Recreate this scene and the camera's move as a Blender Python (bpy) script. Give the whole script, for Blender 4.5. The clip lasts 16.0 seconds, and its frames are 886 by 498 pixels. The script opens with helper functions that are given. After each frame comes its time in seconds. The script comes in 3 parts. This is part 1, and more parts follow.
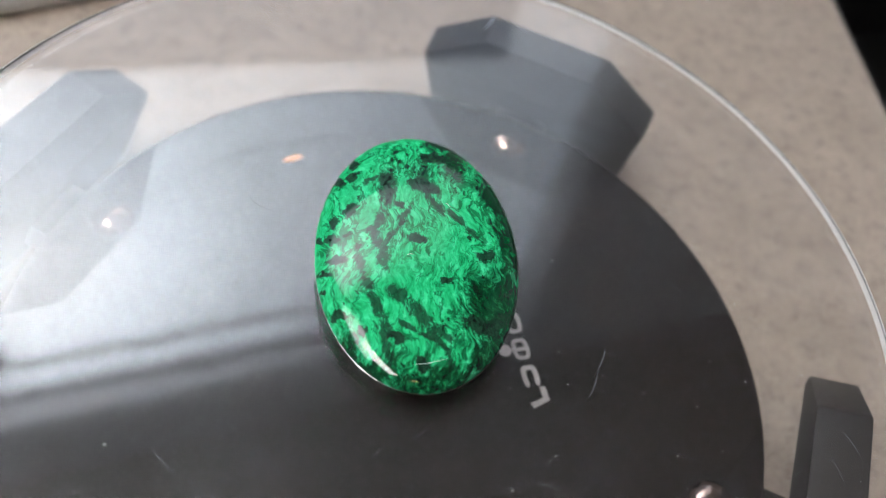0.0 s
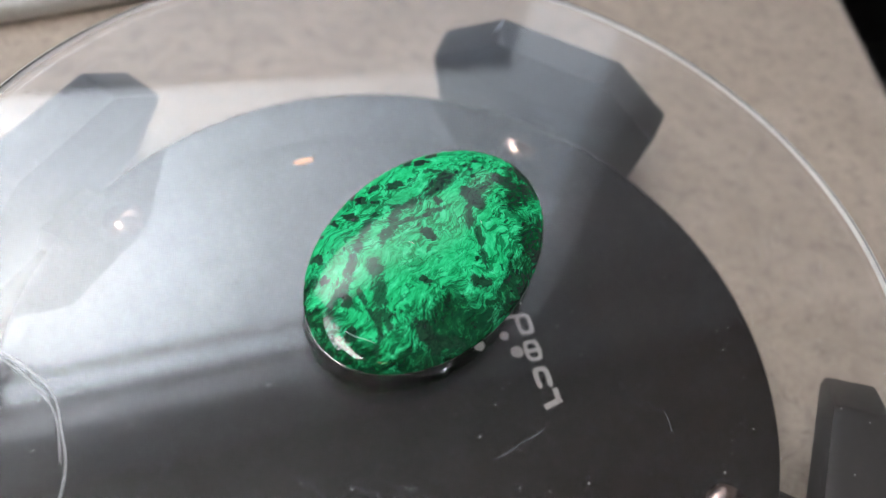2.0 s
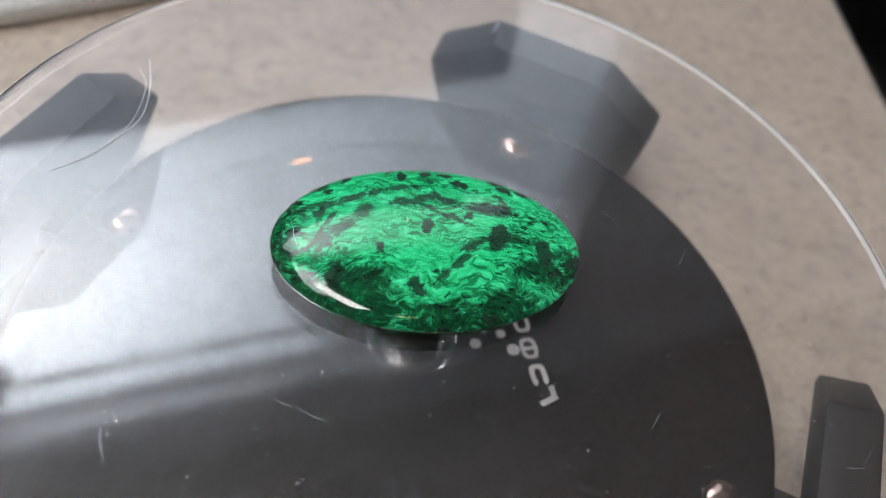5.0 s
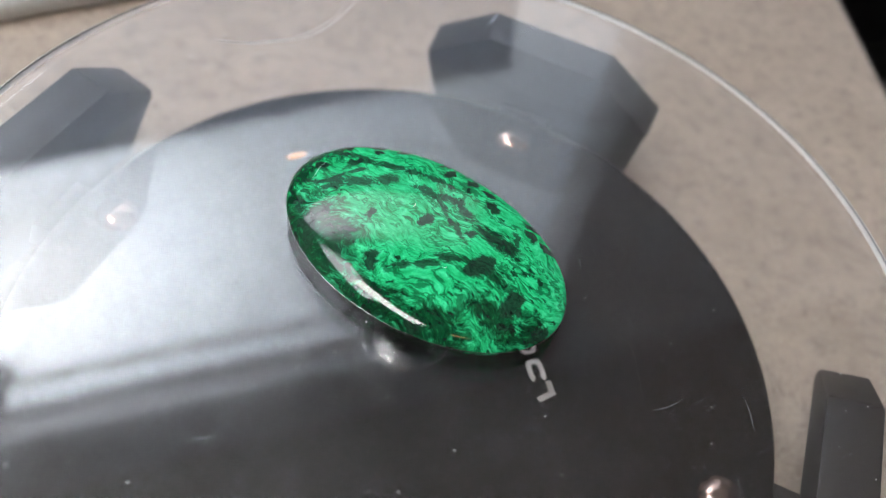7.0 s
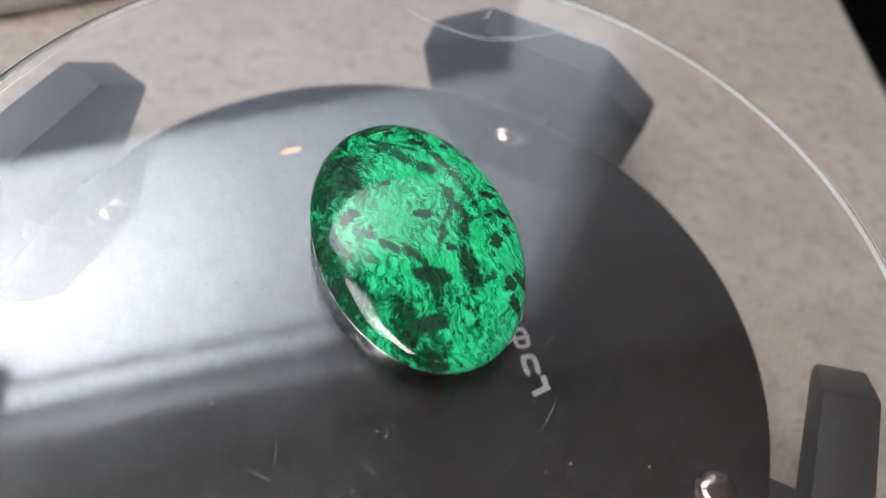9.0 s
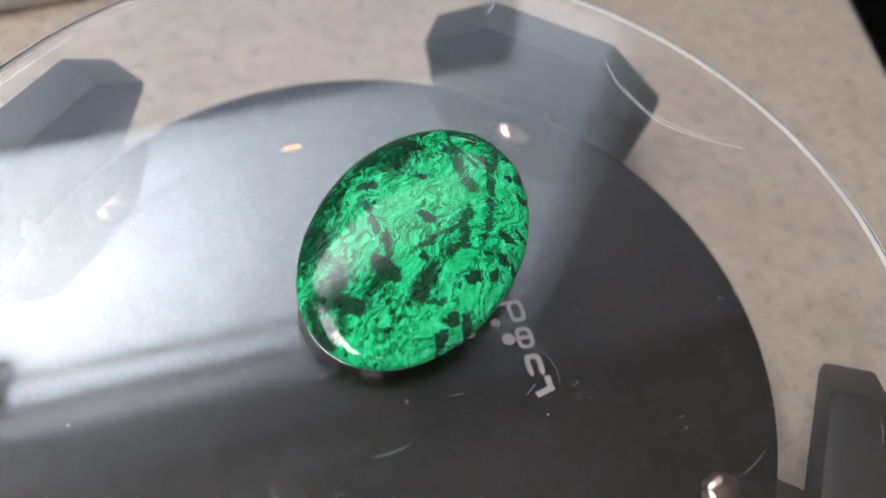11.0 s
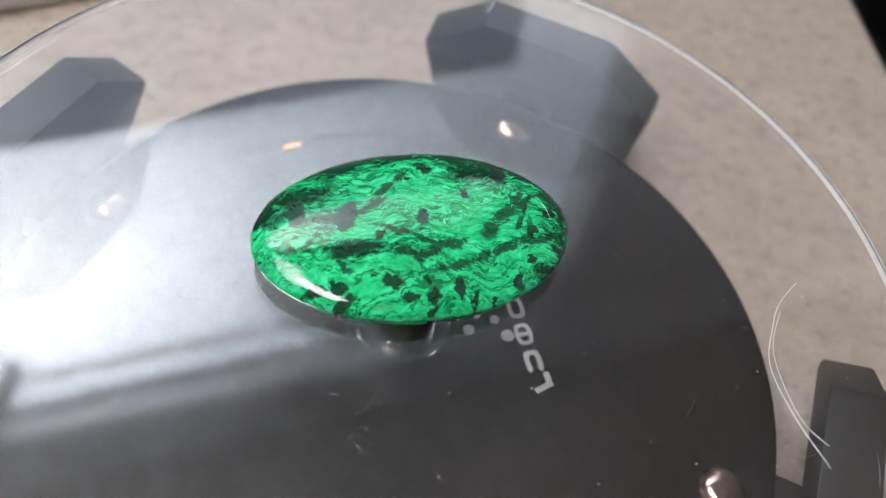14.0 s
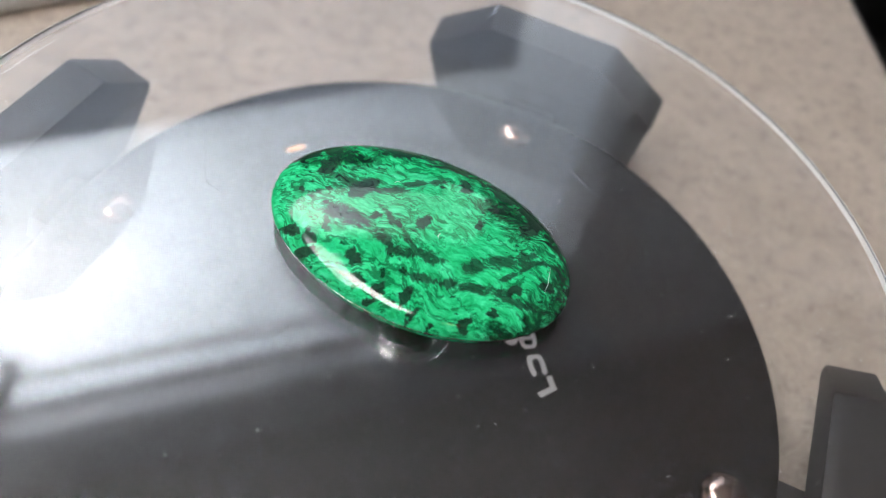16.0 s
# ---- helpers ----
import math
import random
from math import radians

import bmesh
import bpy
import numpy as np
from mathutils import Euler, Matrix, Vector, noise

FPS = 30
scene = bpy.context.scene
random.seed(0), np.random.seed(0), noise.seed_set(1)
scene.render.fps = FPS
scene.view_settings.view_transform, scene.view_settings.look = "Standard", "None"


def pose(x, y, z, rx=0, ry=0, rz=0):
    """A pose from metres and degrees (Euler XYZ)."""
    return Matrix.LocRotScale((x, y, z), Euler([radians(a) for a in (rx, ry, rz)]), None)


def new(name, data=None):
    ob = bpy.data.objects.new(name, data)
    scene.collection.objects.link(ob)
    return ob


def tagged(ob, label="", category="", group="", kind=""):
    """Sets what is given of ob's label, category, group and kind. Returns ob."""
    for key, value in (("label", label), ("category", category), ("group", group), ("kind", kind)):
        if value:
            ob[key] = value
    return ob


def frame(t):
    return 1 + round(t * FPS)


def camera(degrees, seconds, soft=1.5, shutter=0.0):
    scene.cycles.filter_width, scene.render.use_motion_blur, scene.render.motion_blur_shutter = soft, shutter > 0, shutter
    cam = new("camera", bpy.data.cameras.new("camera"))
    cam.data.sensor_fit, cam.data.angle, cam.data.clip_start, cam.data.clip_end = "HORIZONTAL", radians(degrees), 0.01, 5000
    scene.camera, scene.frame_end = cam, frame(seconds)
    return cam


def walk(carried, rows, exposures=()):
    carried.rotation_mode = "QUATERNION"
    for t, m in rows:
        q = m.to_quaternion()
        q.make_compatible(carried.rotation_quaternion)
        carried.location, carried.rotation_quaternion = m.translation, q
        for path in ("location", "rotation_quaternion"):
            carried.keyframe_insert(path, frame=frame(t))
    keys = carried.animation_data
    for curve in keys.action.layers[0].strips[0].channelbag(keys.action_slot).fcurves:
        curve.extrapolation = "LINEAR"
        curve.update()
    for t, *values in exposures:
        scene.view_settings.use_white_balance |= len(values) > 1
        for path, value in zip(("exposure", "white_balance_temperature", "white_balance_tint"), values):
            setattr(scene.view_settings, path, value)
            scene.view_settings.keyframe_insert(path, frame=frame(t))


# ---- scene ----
# Lengths below are in millimetres unless a name says otherwise; MM turns them into metres.
MM = 0.001
PATH = [
    (0, -0.00672, -0.06584, 0.13201, 37.134, -8.220, 1.505),
    (0.5, -0.00690, -0.06604, 0.13121, 37.394, -8.233, 1.442),
    (1, -0.00651, -0.06590, 0.13159, 37.418, -8.016, 1.485),
    (1.5, -0.00654, -0.06651, 0.13099, 37.707, -8.078, 1.433),
    (2, -0.00739, -0.06699, 0.13048, 37.944, -7.772, 1.657),
    (2.5, -0.00741, -0.06746, 0.13087, 37.888, -7.590, 1.806),
    (3, -0.00741, -0.06845, 0.13086, 38.280, -7.521, 1.729),
    (3.5, -0.00760, -0.06894, 0.13069, 38.437, -7.701, 1.735),
    (4, -0.00732, -0.06937, 0.13024, 38.752, -7.917, 1.612),
    (6.5, -0.00608, -0.06747, 0.13044, 37.914, -7.580, 1.684),
    (7, -0.00557, -0.06790, 0.12951, 38.076, -7.512, 1.573),
    (7.5, -0.00495, -0.06827, 0.12896, 38.223, -7.324, 1.572),
    (8, -0.00452, -0.06824, 0.12849, 38.221, -7.306, 1.633),
    (8.5, -0.00498, -0.06821, 0.12872, 38.179, -7.414, 1.639),
    (9, -0.00435, -0.06850, 0.12834, 38.207, -7.471, 1.551),
    (11.5, -0.00435, -0.06650, 0.12754, 37.587, -7.201, 1.522),
    (12, -0.00424, -0.06654, 0.12811, 37.529, -7.214, 1.551),
    (12.5, -0.00506, -0.06686, 0.12835, 37.610, -7.293, 1.602),
    (13, -0.00384, -0.06679, 0.12794, 37.720, -7.079, 1.650),
    (13.5, -0.00284, -0.06751, 0.12714, 37.871, -6.856, 1.648),
    (14, -0.00343, -0.06768, 0.12751, 37.830, -6.965, 1.706),
    (14.5, -0.00349, -0.06751, 0.12788, 37.817, -7.016, 1.722),
    (15, -0.00419, -0.06756, 0.12806, 37.840, -7.127, 1.731),
    (15.5, -0.00432, -0.06764, 0.12729, 38.031, -7.212, 1.716),
    (16, -0.00435, -0.06742, 0.12780, 37.874, -7.218, 1.901),
]
TURN = [
    (0, -0.00),
    (0.5, -8.59),
    (1, -17.32),
    (1.5, -25.76),
    (2, -34.53),
    (2.5, -42.99),
    (3, -52.04),
    (3.5, -60.62),
    (4, -70.02),
    (6.5, -118.40),
    (7, -128.44),
    (7.5, -137.64),
    (8, -147.38),
    (8.5, -156.68),
    (9, -166.77),
    (11.5, -215.16),
    (12, -224.47),
    (12.5, -233.07),
    (13, -242.47),
    (13.5, -251.47),
    (14, -261.40),
    (14.5, -270.97),
    (15, -280.29),
    (15.5, -289.38),
    (16, -299.13),
]

cam = camera(60.0, 16.0, soft=1.1)
cam.data.dof.use_dof, cam.data.dof.focus_distance, cam.data.dof.aperture_fstop = True, 0.108, 14.0
walk(cam, [(t, pose(x, y, z, rx, ry, rz)) for t, x, y, z, rx, ry, rz in PATH], exposures=[(0, 0.53), (4, 0.54), (6.5, 0.63), (9, 0.66), (16, 0.74)])

# ---- world and light ----
TABLE_H = 750          # table top above the room's floor
WALL_D = 900           # the window wall's distance from the turntable
WEST_D = 620           # the west window's wall, and its opening from, to, sill, head
WEST = (-420, 290, 740, 1500)
NORTH_SKY, WEST_SKY = 9.2, 9.0   # how bright the sky is in the two windows
WALL_TURN = 20         # it faces the table turned by this many degrees

world = bpy.data.worlds.new("world")
scene.world = world
world.use_nodes = True
nt = world.node_tree
sky = nt.nodes.new("ShaderNodeTexSky")
sky.sky_type, sky.sun_disc = "NISHITA", False
sky.sun_elevation, sky.sun_rotation = radians(48), radians(-45)
nt.links.new(sky.outputs[0], nt.nodes["Background"].inputs[0])
nt.nodes["Background"].inputs[1].default_value = 0.1


# ---- materials ----
def material(name):
    m = bpy.data.materials.new(name)
    m.use_nodes = True
    return m, m.node_tree.nodes, m.node_tree.links, m.node_tree.nodes["Principled BSDF"]


def coords(nodes, links, scale=(1, 1, 1)):
    tc, mp = nodes.new("ShaderNodeTexCoord"), nodes.new("ShaderNodeMapping")
    mp.inputs["Scale"].default_value = scale
    links.new(tc.outputs["Object"], mp.inputs["Vector"])
    return mp.outputs["Vector"]


def noise_tex(nodes, links, vec, scale, detail=4, rough=0.55, distort=0.0):
    n = nodes.new("ShaderNodeTexNoise")
    n.inputs["Scale"].default_value, n.inputs["Detail"].default_value = scale, detail
    n.inputs["Roughness"].default_value, n.inputs["Distortion"].default_value = rough, distort
    links.new(vec, n.inputs["Vector"])
    return n


def ramp(nodes, links, fac, stops):
    r = nodes.new("ShaderNodeValToRGB")
    el = r.color_ramp.elements
    while len(el) < len(stops):
        el.new(0.5)
    for e, (p, c) in zip(el, stops):
        e.position, e.color = p, (*c, 1) if len(c) == 3 else c
    links.new(fac, r.inputs[0])
    return r.outputs[0]


def mix(nodes, links, fac, a, b, mode="MIX"):
    m = nodes.new("ShaderNodeMix")
    m.data_type, m.blend_type = "RGBA", mode
    for key, v in ((0, fac), (6, a), (7, b)):
        if isinstance(v, (int, float)):
            m.inputs[key].default_value = v
        elif isinstance(v, tuple):
            m.inputs[key].default_value = (*v, 1)
        else:
            links.new(v, m.inputs[key])
    return m.outputs[2]


def calc(nodes, links, op, a, b=0.0, c=None):
    m = nodes.new("ShaderNodeMath")
    m.operation = op
    for k, v in enumerate((a, b, c)):
        if v is None:
            continue
        if isinstance(v, (int, float)):
            m.inputs[k].default_value = v
        else:
            links.new(v, m.inputs[k])
    return m.outputs[0]


def bump(nodes, links, b, height, strength, dist):
    n = nodes.new("ShaderNodeBump")
    n.inputs["Strength"].default_value, n.inputs["Distance"].default_value = strength, dist
    links.new(height, n.inputs["Height"])
    links.new(n.outputs[0], b.inputs["Normal"])


def plain(name, colour, rough, metal=0.0, spread=0.25, scale=120, relief=0.0):
    """A paint, plastic or metal whose tone and gloss vary a little at two scales."""
    m, n, l, b = material(name)
    v = coords(n, l)
    big, small = noise_tex(n, l, v, scale * 0.2, 3), noise_tex(n, l, v, scale * 6, 4)
    f = calc(n, l, "MULTIPLY_ADD", small.outputs[0], 0.5, calc(n, l, "MULTIPLY", big.outputs[0], 0.5))
    lo, hi = tuple(c * (1 - spread) for c in colour), tuple(min(1, c * (1 + spread)) for c in colour)
    l.new(ramp(n, l, f, [(0.3, lo), (0.7, hi)]), b.inputs["Base Color"])
    l.new(calc(n, l, "MULTIPLY_ADD", big.outputs[0], rough * 0.5, rough * 0.75), b.inputs["Roughness"])
    b.inputs["Metallic"].default_value = metal
    if relief:
        bump(n, l, b, small.outputs[0], 0.4, relief)
    return m


def table_material():
    m, n, l, b = material("speckled_laminate")
    v = coords(n, l)
    cloud = noise_tex(n, l, v, 70, 4, 0.6, 0.6)
    mott = noise_tex(n, l, v, 240, 4, 0.66, 0.0)
    grain = noise_tex(n, l, v, 900, 3, 0.7)
    base = ramp(n, l, cloud.outputs[0], [(0.3, (0.445, 0.370, 0.308)), (0.7, (0.540, 0.456, 0.385))])
    base = mix(n, l, 0.9, base, ramp(n, l, mott.outputs[0], [(0.3, (0.58, 0.56, 0.54)), (0.47, (0.88, 0.86, 0.84)), (0.72, (1.0, 0.97, 0.94))]), "MULTIPLY")
    base = mix(n, l, 0.5, base, ramp(n, l, grain.outputs[0], [(0.35, (0.6, 0.58, 0.55)), (0.6, (1, 1, 1))]), "MULTIPLY")
    l.new(base, b.inputs["Base Color"])
    b.inputs["Roughness"].default_value = 0.55
    bump(n, l, b, mott.outputs[0], 0.15, 0.0002)
    return m


def clear_plastic(name, rough=0.0, tint=(1, 1, 1)):
    m, n, l, b = material(name)
    b.inputs["Transmission Weight"].default_value, b.inputs["IOR"].default_value = 1.0, 1.49
    b.inputs["Base Color"].default_value = (*tint, 1)
    b.inputs["Roughness"].default_value = rough
    return m


def scuffed_acrylic():
    """Clear acrylic whose polish is dulled a little by wear, unevenly."""
    m = clear_plastic("clear_acrylic")
    n, l = m.node_tree.nodes, m.node_tree.links
    wear = noise_tex(n, l, coords(n, l), 60, 5, 0.7, 0.5)
    dull, both = n.new("ShaderNodeBsdfGlossy"), n.new("ShaderNodeMixShader")
    dull.inputs["Roughness"].default_value = 0.42
    l.new(calc(n, l, "MULTIPLY_ADD", wear.outputs[0], 0.023, 0.001), both.inputs[0])
    l.new(n["Principled BSDF"].outputs[0], both.inputs[1]), l.new(dull.outputs[0], both.inputs[2])
    l.new(both.outputs[0], n["Material Output"].inputs[0])
    return m


def stone_material():
    """Polished green stone: feathery green fibres along its length, dark wisps, black veins and grains, dim green depths."""
    m, n, l, b = material("green_black_jade")
    v = n.new("ShaderNodeTexCoord").outputs["Object"]

    def pushed(vec, scale, amount):
        w = noise_tex(n, l, vec, scale, 3, 0.5)
        s, a = n.new("ShaderNodeVectorMath"), n.new("ShaderNodeVectorMath")
        s.operation = "MULTIPLY_ADD"
        l.new(w.outputs["Color"], s.inputs[0])
        s.inputs[1].default_value = (amount, amount, amount)
        s.inputs[2].default_value = (-amount / 2,) * 3
        a.operation = "ADD"
        l.new(vec, a.inputs[0]), l.new(s.outputs[0], a.inputs[1])
        return a.outputs[0]

    def stretched(vec, scale, turn=0):
        mp = n.new("ShaderNodeMapping")
        mp.inputs["Scale"].default_value = scale
        mp.inputs["Rotation"].default_value = (0, 0, radians(turn))
        l.new(vec, mp.inputs["Vector"])
        return mp.outputs[0]

    def marks(vec, rows, edge, longer=1.0):
        """How deep a place lies inside the nearest of the marks: 1 at its middle, 0 outside."""
        field = None
        for cx, cy, hl, hw, lean in rows:
            mp, ln, mr = n.new("ShaderNodeMapping"), n.new("ShaderNodeVectorMath"), n.new("ShaderNodeMapRange")
            mp.vector_type, ln.operation = "TEXTURE", "LENGTH"
            mp.inputs["Location"].default_value = (cx * MM, cy * MM, 0)
            mp.inputs["Rotation"].default_value = (0, 0, radians(lean))
            mp.inputs["Scale"].default_value = (hl * longer * MM, max(hw, 0.45) * MM, 1)
            l.new(vec, mp.inputs["Vector"]), l.new(mp.outputs[0], ln.inputs[0])
            mr.inputs["From Min"].default_value, mr.inputs["From Max"].default_value = edge, 0.3
            l.new(ln.outputs["Value"], mr.inputs["Value"])
            field = mr.outputs[0] if field is None else calc(n, l, "MAXIMUM", field, mr.outputs[0])
        return field

    flow = pushed(pushed(v, 70, 0.011), 330, 0.0017)
    torn = pushed(pushed(v, 380, 0.0024), 1300, 0.0010)
    curled = pushed(pushed(v, 190, 0.0026), 900, 0.0007)
    fibre = noise_tex(n, l, stretched(flow, (0.42, 1.35, 1)), 900, 5, 0.68, 0.3).outputs[0]
    wisp = noise_tex(n, l, stretched(flow, (0.5, 1.25, 1), 8), 430, 4, 0.6, 0.4).outputs[0]
    patch = noise_tex(n, l, pushed(v, 150, 0.004), 130, 3, 0.6).outputs[0]
    fray = noise_tex(n, l, stretched(flow, (0.6, 1.2, 1)), 1500, 4, 0.7).outputs[0]

    green = ramp(n, l, fibre, [(0.30, (0.004, 0.20, 0.062)), (0.42, (0.010, 0.36, 0.125)), (0.55, (0.022, 0.53, 0.205)), (0.72, (0.075, 0.70, 0.34))])
    # thin dark wisps between the fibres, thicker in some patches
    line = calc(n, l, "ABSOLUTE", calc(n, l, "SUBTRACT", wisp, 0.5))
    wide = calc(n, l, "MULTIPLY_ADD", patch, 0.17, -0.047)
    thin = calc(n, l, "MULTIPLY", calc(n, l, "SUBTRACT", wide, line), 26.0)
    thin = calc(n, l, "MINIMUM", calc(n, l, "MAXIMUM", thin, 0.0), 0.80)
    col = mix(n, l, thin, green, (0.003, 0.085, 0.028))
    # dim depths with green threads in them; at the rim also painted dark reflections
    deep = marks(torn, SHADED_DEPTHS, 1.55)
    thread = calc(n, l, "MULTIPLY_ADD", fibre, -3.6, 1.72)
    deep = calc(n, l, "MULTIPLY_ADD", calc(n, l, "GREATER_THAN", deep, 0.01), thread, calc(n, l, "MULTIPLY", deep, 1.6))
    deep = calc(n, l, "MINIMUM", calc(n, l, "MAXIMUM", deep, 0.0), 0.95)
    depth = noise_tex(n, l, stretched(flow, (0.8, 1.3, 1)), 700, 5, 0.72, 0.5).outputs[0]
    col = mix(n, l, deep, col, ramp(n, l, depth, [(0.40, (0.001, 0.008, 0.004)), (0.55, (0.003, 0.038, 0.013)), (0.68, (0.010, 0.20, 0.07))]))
    # veins with frayed edges, then the solid grains
    noise_off = calc(n, l, "MULTIPLY_ADD", fray, 2.6, -1.3)
    rows = calc(n, l, "MAXIMUM", marks(curled, VEINS_BROAD, 1.1, 1.3), calc(n, l, "MULTIPLY", marks(curled, VEINS_FINE, 1.1, 1.3), 0.95))
    vein = ramp(n, l, calc(n, l, "ADD", rows, noise_off), [(0.30, (0, 0, 0)), (0.72, (1, 1, 1))])
    vein = calc(n, l, "MULTIPLY", vein, calc(n, l, "GREATER_THAN", rows, 0.02))
    solid = calc(n, l, "MAXIMUM", marks(torn, GRAINS_ON_TOP, 1.25), marks(torn, GRAINS_AT_RIM, 1.2))
    grain = ramp(n, l, calc(n, l, "MULTIPLY_ADD", noise_off, 0.55, solid), [(0.26, (0, 0, 0)), (0.55, (0.96, 0.96, 0.96))])
    grain = calc(n, l, "MULTIPLY", grain, calc(n, l, "GREATER_THAN", solid, 0.02))
    black = ramp(n, l, fray, [(0.35, (0.003, 0.009, 0.006)), (0.70, (0.016, 0.055, 0.030))])
    col = mix(n, l, calc(n, l, "MULTIPLY", vein, 0.88), col, black)
    col = mix(n, l, grain, col, black)
    # small black flecks, more of them in some patches
    vor = n.new("ShaderNodeTexVoronoi")
    vor.inputs["Scale"].default_value = 620
    l.new(stretched(torn, (0.7, 1.2, 1)), vor.inputs["Vector"])
    size = calc(n, l, "MULTIPLY_ADD", patch, 0.9, -0.30)
    fleck = calc(n, l, "MULTIPLY", calc(n, l, "SUBTRACT", size, vor.outputs["Distance"]), 14.0)
    col = mix(n, l, calc(n, l, "MINIMUM", calc(n, l, "MAXIMUM", fleck, 0.0), 0.85), col, (0.003, 0.016, 0.007))
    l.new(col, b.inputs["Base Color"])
    b.inputs["Roughness"].default_value = 0.06
    b.inputs["Specular IOR Level"].default_value = 0.4
    bump(n, l, b, grain, 0.05, 0.0001)
    return m


# Marks of the stone in its own space, x along its length: centre, half length, half width (mm), lean (degrees).
GRAINS_ON_TOP = [
    (16.3, -2.8, 2.62, 1.53, -70), (9.6, -1.5, 2.1, 1.64, 47), (10.4, -0, 1.82, 1.61, -35), (-2.2, -9.1, 1.76, 1.2, -66),
    (5.1, 9.9, 1.6, 0.95, -30), (-0.3, 0.7, 1.51, 0.98, -83), (-15.6, 3.5, 1.14, 0.88, 50), (-7.2, -3.2, 1.02, 0.71, -79),
    (5.8, 3, 0.9, 0.76, 7), (2.3, 2.4, 0.64, 0.51, -80),
]
GRAINS_AT_RIM = [
    (-13.1, -7.7, 3.43, 1.42, 72), (11.8, 11.6, 2.01, 1, 38), (21.5, -3.3, 2.1, 0.89, 68), (7.7, -12.9, 1.46, 0.85, 18),
    (12.3, 9.6, 1.35, 0.86, -59), (-11.8, 10.8, 1.22, 0.95, 82), (0.2, 12, 1.08, 1.03, 9), (14.9, 9.3, 1.44, 0.76, 15),
    (-3.5, 11.4, 1.42, 0.74, 89), (3.2, 12.2, 1.34, 0.74, 13), (-19, 0.3, 1.24, 0.75, 44), (17.7, -6.1, 1.62, 0.53, 37),
    (-14.2, 7.9, 1.09, 0.74, 21), (-5.3, 13, 1.45, 0.5, 54), (0.3, 13.7, 1.08, 0.59, 35), (-8, 13.1, 0.62, 0.51, 2),
]
VEINS_BROAD = [
    (-3.6, 8.5, 2.93, 1, 8), (-7.5, 7.6, 2.05, 1, 20), (-10.9, 6.1, 2.6, 1, 26), (-14.3, 4.7, 1.87, 1, 17),
    (-9.3, 3.1, 2.06, 1.33, 51), (-11.9, 0.6, 2.53, 1.33, 38), (-14.3, -2, 1.94, 1.33, 59), (-13.6, 2.3, 2.03, 0.56, 62),
    (-15.2, -0.4, 1.88, 0.56, 56), (4.1, -5.2, 2.16, 0.89, 52), (1.9, -7.7, 1.94, 0.89, 43), (-0.1, 6.1, 2.99, 1.11, 24),
]
VEINS_FINE = [
    (-3.9, 4.9, 2.05, 1.11, 10), (11, 6.8, 2.17, 0.89, -63), (9.6, 4.8, 2.68, 0.89, 10), (-12.7, -9.4, 3, 1.11, -57),
    (2.8, 6.1, 3.21, 0.89, -22), (7.7, 4.3, 3.34, 0.89, -17), (-1.2, 4.5, 3.69, 0.67, -20), (3.6, 2.4, 2.87, 0.67, -27),
    (11.3, 4.2, 2.34, 1.67, 23), (5.7, -2.3, 2.66, 0.89, 37), (-16.8, 4.8, 4.12, 0.67, 14), (-16.4, -2.1, 3.69, 0.78, 35),
]
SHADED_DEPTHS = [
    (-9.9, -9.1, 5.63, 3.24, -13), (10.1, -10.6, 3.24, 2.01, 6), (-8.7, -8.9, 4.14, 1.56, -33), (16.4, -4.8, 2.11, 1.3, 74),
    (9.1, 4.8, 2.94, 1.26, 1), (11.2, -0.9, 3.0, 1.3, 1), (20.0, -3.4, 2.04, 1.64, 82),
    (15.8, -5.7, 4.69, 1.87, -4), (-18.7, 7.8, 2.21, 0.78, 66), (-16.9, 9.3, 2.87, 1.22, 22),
    # rim rows: dark mineral, and the steep rim's dark reflections painted in
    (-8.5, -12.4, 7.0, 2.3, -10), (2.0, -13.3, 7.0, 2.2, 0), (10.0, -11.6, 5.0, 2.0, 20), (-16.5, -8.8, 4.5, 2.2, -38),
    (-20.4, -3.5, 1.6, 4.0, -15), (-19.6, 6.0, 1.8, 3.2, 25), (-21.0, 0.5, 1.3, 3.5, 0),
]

m_table = table_material()
m_base = plain("grey_base_plastic", (0.0058, 0.0036, 0.0028), 0.085, spread=0.15)
m_foot = plain("grey_foot_plastic", (0.012, 0.009, 0.0075), 0.46, spread=0.25, relief=0.00001)
m_boss = plain("black_well_plastic", (0.012, 0.012, 0.013), 0.25)
m_print = plain("pale_print", (0.42, 0.39, 0.38), 0.5, spread=0.1)
# brown tint imitates the warm surroundings mirrored in the screws
m_steel = plain("polished_steel", (0.40, 0.28, 0.235), 0.17, 1.0, 0.1)
m_disc = scuffed_acrylic()
m_edge = clear_plastic("worn_acrylic_edge", 0.3, (0.97, 0.97, 0.98))
m_edge.node_tree.nodes["Principled BSDF"].inputs["Transmission Weight"].default_value = 0.84
m_hub = clear_plastic("clear_hub_acrylic", 0.03)
m_scratch = plain("scratch_white", (0.66, 0.70, 0.78), 0.42, 1.0)
m_hair = plain("pale_fibre", (0.70, 0.70, 0.71), 0.38)
m_lint = plain("grey_fibre", (0.16, 0.16, 0.16), 0.6)
m_dust = plain("dust_white", (0.75, 0.75, 0.75), 0.8)
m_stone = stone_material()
m_girdle = plain("dark_underside", (0.05, 0.06, 0.055), 0.15, 0.0, 0.1)
m_girdle_glint = plain("bright_ring_metal", (0.42, 0.44, 0.43), 0.2, 1.0, 0.05)
